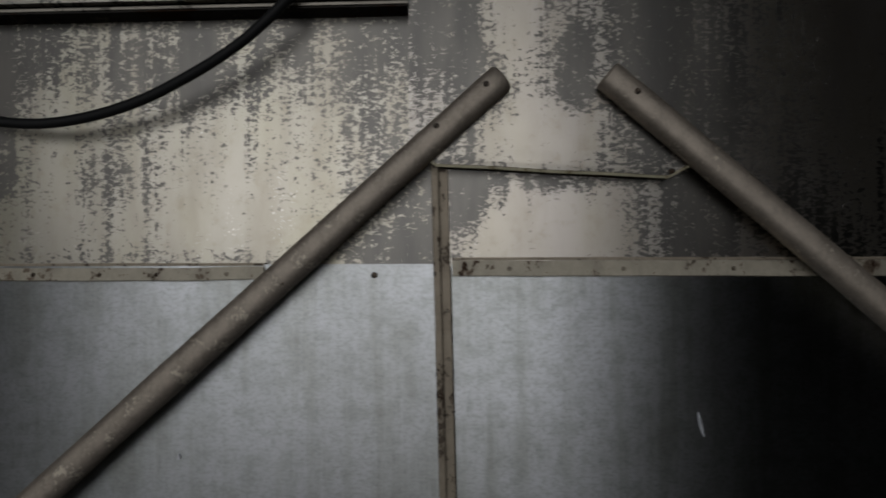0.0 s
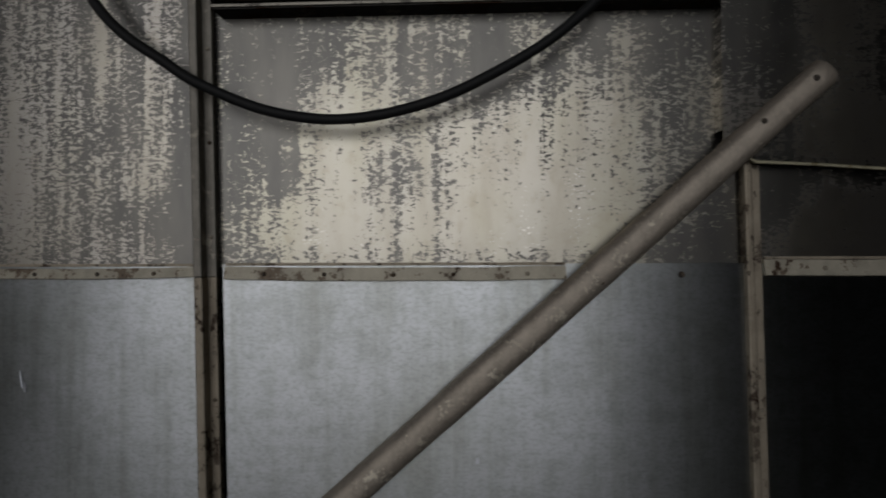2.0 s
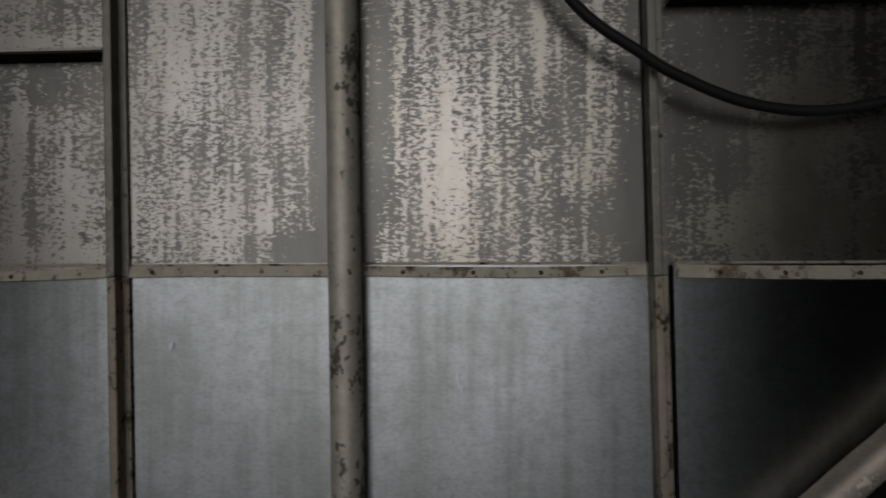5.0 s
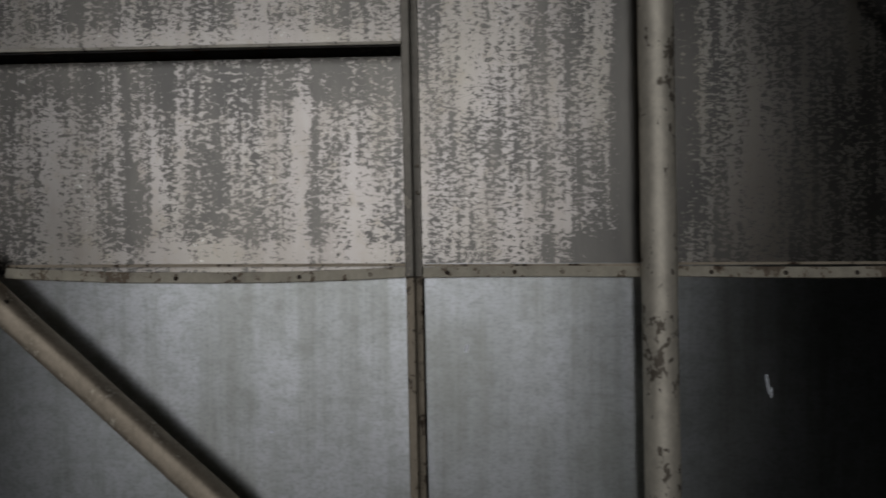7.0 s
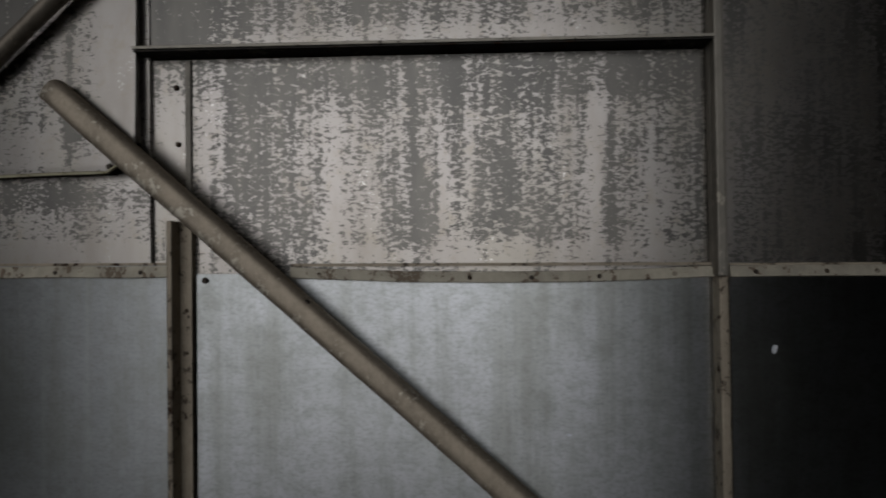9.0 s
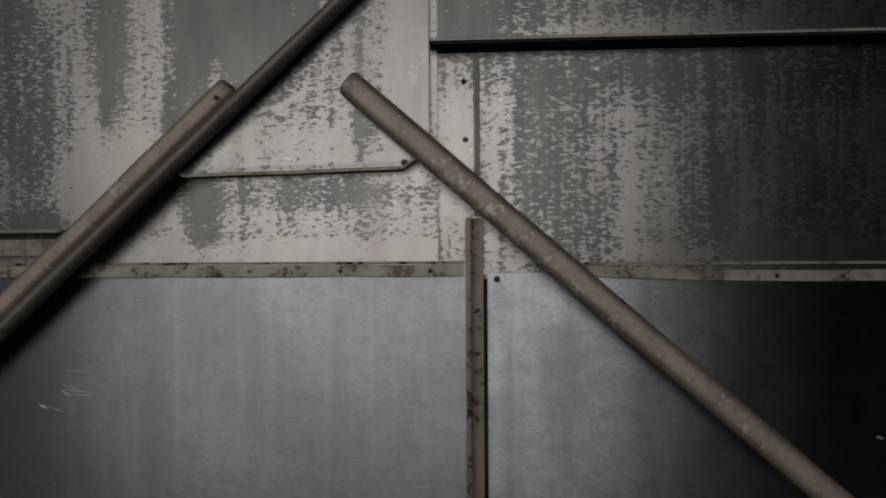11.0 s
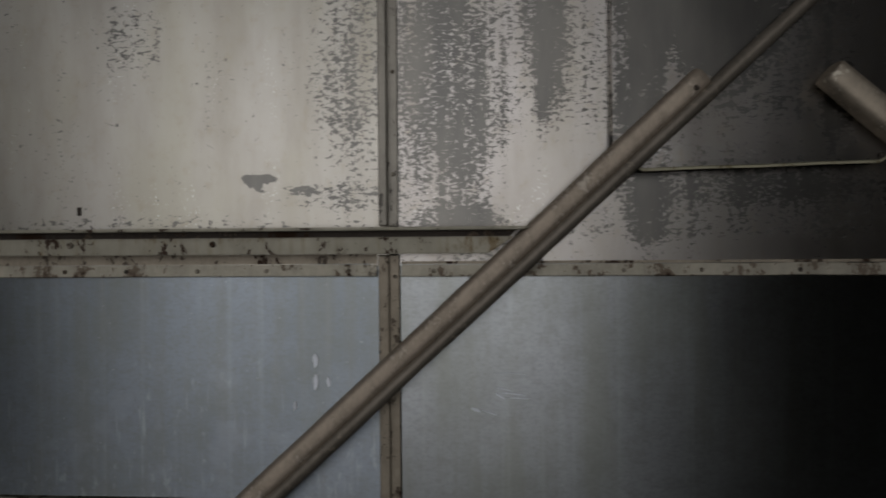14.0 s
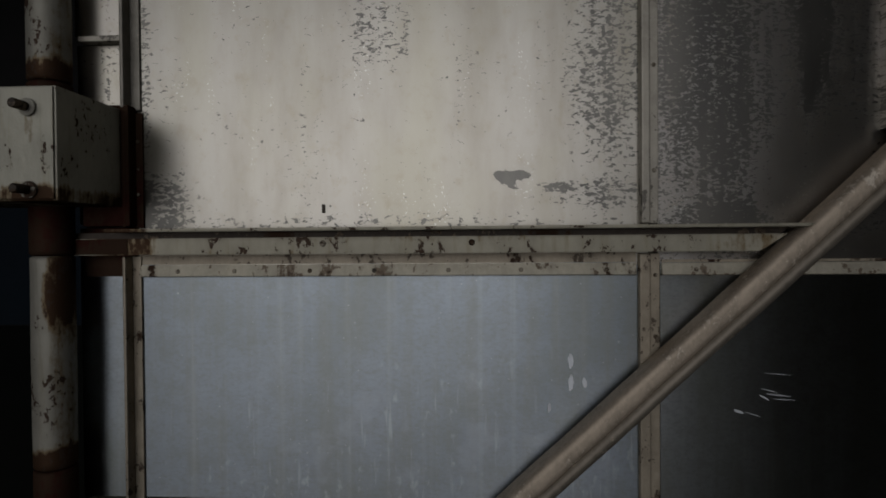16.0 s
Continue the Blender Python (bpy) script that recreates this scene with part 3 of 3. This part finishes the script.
part("bolt", rivet(-2.995, -0.002, 1.337, 0.006, 0.005), M_BOLT, wall)
part("bolt", rivet(-0.134, -0.002, 1.347, 0.006, 0.005), M_BOLT, wall)
part("bolt", rivet(-3.922, -0.002, 1.347, 0.006, 0.005), M_BOLT, wall)
part("slot", box(-4.630, -4.624, -0.003, 0.004, 1.462, 1.478, 0.001), M_BOLT, wall, "small dark slot")


# ---- things on the wall ----
def cover_plate(x0, x1, zb0, zb1, material, label):
    """A folded plate that hides the joint behind the heads of two braces; zb0, zb1: its lower corners."""
    thing = empty("cover_plate", (x0 + x1) / 2, 0.0, zb0, label, "cover plate", "cover plates on the wall")
    bm = bmesh.new()
    n = 20
    rows = []
    for j in range(n + 1):
        row = []
        for i in range(n + 1):
            u, w = i / n, j / n
            x = x0 + (x1 - x0) * u
            low = zb0 + (zb1 - zb0) * u
            z = low + (TOP - 0.01 - low) * w ** 1.4
            cut = 0.032 * max(0, 1 - u / 0.10, 1 - (1 - u) / 0.10) * max(0, 1 - 8 * w)
            y = -0.016 - 0.014 * (1 - w) ** 3 + 0.0012 * noise.noise(Vector((x * 6, 4, z * 5)))
            row.append(bm.verts.new((x, y, z + cut)))
        rows.append(row)
    for a, b in zip(rows, rows[1:]):
        for i in range(n):
            bm.faces.new((a[i], a[i + 1], b[i + 1], b[i]))
    extra = bmesh.ops.extrude_face_region(bm, geom=bm.faces[:])
    bmesh.ops.translate(bm, verts=[v for v in extra["geom"] if isinstance(v, bmesh.types.BMVert)], vec=(0, 0.004, 0))
    under(part("plate", bm, material), thing)
    for x in (x0 + 0.004, x1 - 0.006):
        under(part("side_fold", box(x - 0.002, x + 0.002, -0.013, 0.03, max(zb0, zb1) + 0.06, TOP - 0.02), material), thing)
    bm = bmesh.new()
    rows = []
    for u, lift in ((0.0, 0.032), (0.05, 0.016), (0.10, 0.0), (0.30, 0.0008), (0.5, -0.0006), (0.7, 0.0006), (0.90, 0.0), (0.95, 0.016), (1.0, 0.032)):
        x, z = x0 + (x1 - x0) * u, zb0 + (zb1 - zb0) * u + lift
        rows.append([bm.verts.new((x, dy, z + dz)) for dy, dz in ((-0.026, -0.001), (-0.0345, -0.0012), (-0.0345, 0.0030), (-0.0315, 0.0045))])
    for p, q in zip(rows, rows[1:]):
        for k in range(4):
            bm.faces.new((p[k], p[(k + 1) % 4], q[(k + 1) % 4], q[k]))
    bm.faces.new(rows[0])
    bm.faces.new(rows[-1])
    under(part("lower_lip", bm, M_LIP), thing)
    # near-black strip across the gap, added as the shade behind the plate
    bm = bmesh.new()
    rows = []
    for u in (0.10, 0.90):
        x, z = x0 + (x1 - x0) * u, zb0 + (zb1 - zb0) * u
        rows.append([bm.verts.new((x, dy, z + dz)) for dy, dz in ((-0.0255, 0.0), (0.0, 0.0), (0.0, 0.004), (-0.0255, 0.004))])
    for k in range(4):
        bm.faces.new((rows[0][k], rows[0][(k + 1) % 4], rows[1][(k + 1) % 4], rows[1][k]))
    bm.faces.new(rows[0])
    bm.faces.new(rows[1])
    under(part("back_shade", bm, M_BACK, None, "dark strip painting the shade of the gap behind the plate"), thing)
    for x in (x0 + 0.03, x1 - 0.045):
        under(part("screw", rivet(x, -0.030, zb0 + (zb1 - zb0) * (x - x0) / (x1 - x0) + 0.012, 0.006, 0.005), M_BOLT), thing)
    return thing


cover_plate(-0.066, 0.455, 1.551, 1.519, flaked_paint("cover_paint_a", 0.34, 20, ((0.02, 1.85, 0.12, 0.35, 0.55), (0.24, 1.72, 0.05, 0.12, 0.5), (0.18, 1.6, 0.14, 0.08, -0.5), (0.38, 1.8, 0.11, 0.35, 0.6), (0.12, 1.85, 0.06, 0.2, -0.4)), 0.9),
            "flaked beige cover plate between two brace heads")
cover_plate(-3.622, -3.118, 1.529, 1.541, flaked_paint("cover_paint_b", 0.36, 21, ((-3.47, 1.83, 0.17, 0.17, 0.9), (-3.58, 1.65, 0.06, 0.12, 0.5), (-3.15, 1.75, 0.06, 0.4, -0.6), (-3.4, 1.58, 0.2, 0.06, -0.2), (-3.24, 1.62, 0.04, 0.08, 0.4), (-3.4, 1.8, 0.1, 0.15, 0.15)), 0.9, COOL),
            "beige cover plate with yellowed lower edge between brace heads")


def brace(a, b, radius, y, material, bolts, label, grow=0.0, deep=1.0, square=2.0):
    """A slanting tube brace from its upper to its lower end, bolted to the wall; deep: its depth over its width; square: 2 for a round section, more for a flattened one."""
    thing = empty("brace_pole", a[0], y, a[1], label, "brace pole", "slanting braces on the wall")
    bm = tube((a[0], y, a[1]), (b[0], y, b[1]), radius, 32, 60, 0.0012, grow)
    start, along = Vector((a[0], y, a[1])), Vector((b[0] - a[0], 0, b[1] - a[1])).normalized()
    for v in bm.verts:
        middle = start + along * (v.co - start).dot(along)
        off = v.co - middle
        face = abs(off.y) / off.length
        side = math.sqrt(max(0.0, 1 - face * face))
        off *= (face ** square + side ** square) ** (-1 / square)
        v.co = middle + Vector((off.x, off.y * deep, off.z))
    under(part("tube", bm, material, None, ""), thing)
    way = Vector((b[0] - a[0], 0, b[1] - a[1]))
    for d, side in bolts:
        p = Vector((a[0], y, a[1])) + way.normalized() * d
        across = Vector((-way.z, 0, way.x)).normalized()
        p += across * side * radius
        under(part("bolt", rivet(p.x, y - deep * radius * math.sqrt(1 - side * side) + 0.0015, p.z, 0.006, 0.005), M_BOLT), thing)
    for d in (0.06, way.length - 0.1):
        p = Vector((a[0], 0, a[1])) + way.normalized() * d
        under(part("spacer", tube((p.x, y + radius * 0.8, p.z), (p.x, 0.034, p.z), 0.012, 14), M_BOLT), thing)
    return thing


brace((0.106, 1.708), (-1.288, 0.462), 0.0260, -0.036, M_POLE, ((0.035, -0.2), (0.15, -0.35), (0.545, 0.45), (0.75, 0.5)), "brown-grey tube brace with pale wear on its side", 0.003, 1.0, 2.5)
brace((0.292, 1.706), (1.62, 0.545), 0.0265, -0.046, M_POLE, ((0.06, 0.1), (0.635, -0.2)), "plain brown-grey tube brace fixed by bolts", 0.0, 1.0, 2.5)
brace((-3.262, 1.694), (-1.86, 0.470), 0.0245, -0.046, M_POLE_CHIPPED, ((0.62, 0.75),), "brown tube brace with chipped cream paint", 0.0, 1.0, 3.0)
brace((-3.475, 1.690), (-4.760, 0.500), 0.0188, -0.042, M_POLE_TAN, ((0.03, 0.3),), "dusty brown flattened tube brace beside a thinner rod", 0.0, 1.5, 3.6)
brace((-2.878, 2.205), (-4.700, 0.518), 0.0138, -0.050, M_POLE_DARK, (), "thin brown steel rod beside a brace tube", 0.0, 1.3)

pipe = empty("riser_pipe", -1.597, -0.037, 0.0, "cream painted steel riser pipe with chipped brown spots", "pipe")
under(part("tube", tube((-1.597 - LEAN_P * 1.35, -0.037, 0.0), (-1.597 + LEAN_P * (TOP - 1.35), -0.037, TOP), 0.0305, 36, 70, 0.0008), M_PIPE, None, ""), pipe)
for z in (0.4, 2.2):
    under(part("clamp", tube((-1.597, -0.037, z - 0.012), (-1.597, -0.037, z + 0.012), 0.032, 28), M_STRIP), pipe)

rail = empty("steel_channel", -4.4, 0.0, 1.386, "stained cream steel channel fixed across the wall", "channel")
def slanted(x0, x1, y0, y1, z0, z1, cut, material, name):
    bm = bmesh.new()
    made = bmesh.ops.create_cube(bm, size=1)["verts"]
    for v in made:
        z = z0 if v.co.z < 0 else z1
        x = x0 if v.co.x < 0 else x1 - cut * (1.432 - z) / 0.046
        v.co = (x, y0 if v.co.y < 0 else y1, z)
    bmesh.ops.bevel(bm, geom=bm.edges[:], offset=0.0015, segments=2, affect="EDGES")
    return under(part(name, bm, material), rail)
slanted(-5.008, -3.775, -0.074, 0.0, 1.428, 1.4335, 0.072, M_RAIL, "top_flange")
slanted(-5.12, -3.775, -0.036, -0.030, 1.386, 1.4165, 0.072, M_RAIL, "web")
# groove back in dark steel colour, painting the shadow under the top flange
slanted(-5.12, -3.790, -0.0285, -0.0045, 1.392, 1.4275, 0.05, M_BOLT, "groove_shade")
slanted(-5.09, -3.80, -0.0295, 0.0, 1.386, 1.391, 0.05, M_BOLT, "bottom_flange")
under(part("rusty_end", box(-5.118, -4.985, -0.0378, -0.0362, 1.3875, 1.4155), M_RUST, None, "rusty red end of the channel"), rail)
for x in (-4.35, -4.62):
    under(part("bolt", rivet(x, -0.036, 1.405, 0.006, 0.004), M_BOLT_PALE), rail)

column = empty("corner_column", -5.118, -0.05, 0.0, "chipped cream corner column pipe with rusty foot and collar", "column")
for name, z0, z1, r, mat in (("tube", 1.0, 1.386, 0.0355, M_COLUMN), ("rusty_tube", 0.0, 0.9985, 0.0358, M_RUST), ("collar", 1.387, 1.70, 0.0362, M_RUST), ("upper_tube", 1.7015, TOP, 0.0357, M_COLUMN)):
    under(part(name, tube((-5.118, -0.05, z0), (-5.118, -0.05, z1), r, 36, 30, 0.0008), mat, None, ""), column)

# junction box with two clamp bolts
bx = empty("junction_box", -5.10, -0.115, 1.476, "stained cream steel box with two black bolts on a rusty bracket", "box")
under(part("body", box(-5.215, -4.999, -0.196, -0.030, 1.476, 1.657, 0.003), M_BOX), bx)
under(part("lid", box(-5.212, -5.002, -0.2005, -0.197, 1.479, 1.654, 0.0012), M_BOX), bx)
under(part("bracket", box(-5.075, -4.985, -0.029, 0.0, 1.44, 1.665, 0.002), M_RUST), bx)
for z in (1.622, 1.493):
    washer = under(part("washer", tube((-5.041, -0.207, z), (-5.041, -0.201, z), 0.014, 20), M_COLUMN), bx)
    bolt = tube((-5.041, -0.235, z), (-5.041, -0.207, z), 0.0075, 14)
    under(part("bolt", bolt, M_BOLT, None, "black bolt"), bx)

# hanging cable
hang = [(-1.37, -0.05, 2.53), (-1.33, -0.06, 2.12), (-1.205, -0.066, 1.847), (-1.066, -0.064, 1.730), (-0.985, -0.060, 1.684), (-0.885, -0.052, 1.647), (-0.765, -0.046, 1.632), (-0.635, -0.046, 1.650), (-0.505, -0.050, 1.697), (-0.345, -0.058, 1.792), (-0.23, -0.058, 1.932), (-0.165, -0.055, 2.2), (-0.15, -0.05, 2.53)]
bm = bmesh.new()
rings = []
points = [Vector(p) for p in hang]
points = [points[0] * 2 - points[1], *points, points[-1] * 2 - points[-2]]
line = []
for p0, p1, p2, p3 in zip(points, points[1:], points[2:], points[3:]):
    for k in range(10):
        t = k / 10
        line.append(0.5 * (2 * p1 + (p2 - p0) * t + (2 * p0 - 5 * p1 + 4 * p2 - p3) * t * t + (3 * p1 - p0 - 3 * p2 + p3) * t ** 3))
line.append(points[-2])
for k, p in enumerate(line):
    way = (line[min(k + 1, len(line) - 1)] - line[max(k - 1, 0)]).normalized()
    side = way.cross(Vector((0, 1, 0))).normalized()
    out = way.cross(side)
    rings.append([bm.verts.new(p + 0.0098 * (math.cos(w) * side + math.sin(w) * out)) for w in (2 * math.pi * i / 16 for i in range(16))])
for low, high in zip(rings, rings[1:]):
    for i in range(16):
        bm.faces.new((low[i], low[(i + 1) % 16], high[(i + 1) % 16], high[i])).smooth = True
bm.faces.new(rings[0])
bm.faces.new(rings[-1])
tagged(part("cable", bm, M_RUBBER), "black rubber cable hanging in a loose loop from above", "cable")

# dried white drips and scratches on the sheets
for x, z, w, h, tilt in ((-1.393, 1.146, 0.004, 0.036, 8), (-1.386, 1.13, 0.003, 0.02, 0), (0.47, 1.07, 0.006, 0.05, 12), (-0.51, 1.0, 0.006, 0.012, 0), (-2.31, 1.05, 0.010, 0.005, 0), (-1.94, 1.21, 0.008, 0.018, -15),
                         (-4.17, 1.185, 0.010, 0.026, 4), (-4.17, 1.145, 0.010, 0.028, 0), (-4.145, 1.145, 0.008, 0.018, 10), (-4.21, 1.10, 0.007, 0.016, 0), (-3.87, 1.095, 0.018, 0.005, -20), (-3.845, 1.09, 0.03, 0.0014, -18), (-3.80, 1.125, 0.04, 0.0024, -6), (-3.815, 1.133, 0.03, 0.0014, -14), (-3.79, 1.117, 0.034, 0.0016, -3), (-3.825, 1.121, 0.02, 0.003, -30), (-3.80, 1.163, 0.045, 0.0012, -4)):
    bm = bmesh.new()
    ring = []
    for k in range(14):
        a = 2 * math.pi * k / 14
        r = 0.5 * (1 + 0.35 * noise.noise(Vector((math.cos(a) * 1.5 + x * 9, math.sin(a) * 1.5, z * 7))))
        c, s = math.cos(radians(tilt)), math.sin(radians(tilt))
        px, pz = w * r * math.cos(a), h * r * math.sin(a)
        ring.append((x + px * c - pz * s, z + px * s + pz * c))
    low = [bm.verts.new((p[0], 0.0, p[1])) for p in ring]
    high = [bm.verts.new((p[0], -0.0026, p[1])) for p in ring]
    for k in range(14):
        bm.faces.new((low[k], low[(k + 1) % 14], high[(k + 1) % 14], high[k]))
    bm.faces.new(high)
    part("paint_mark", bm, M_WHITE, wall)
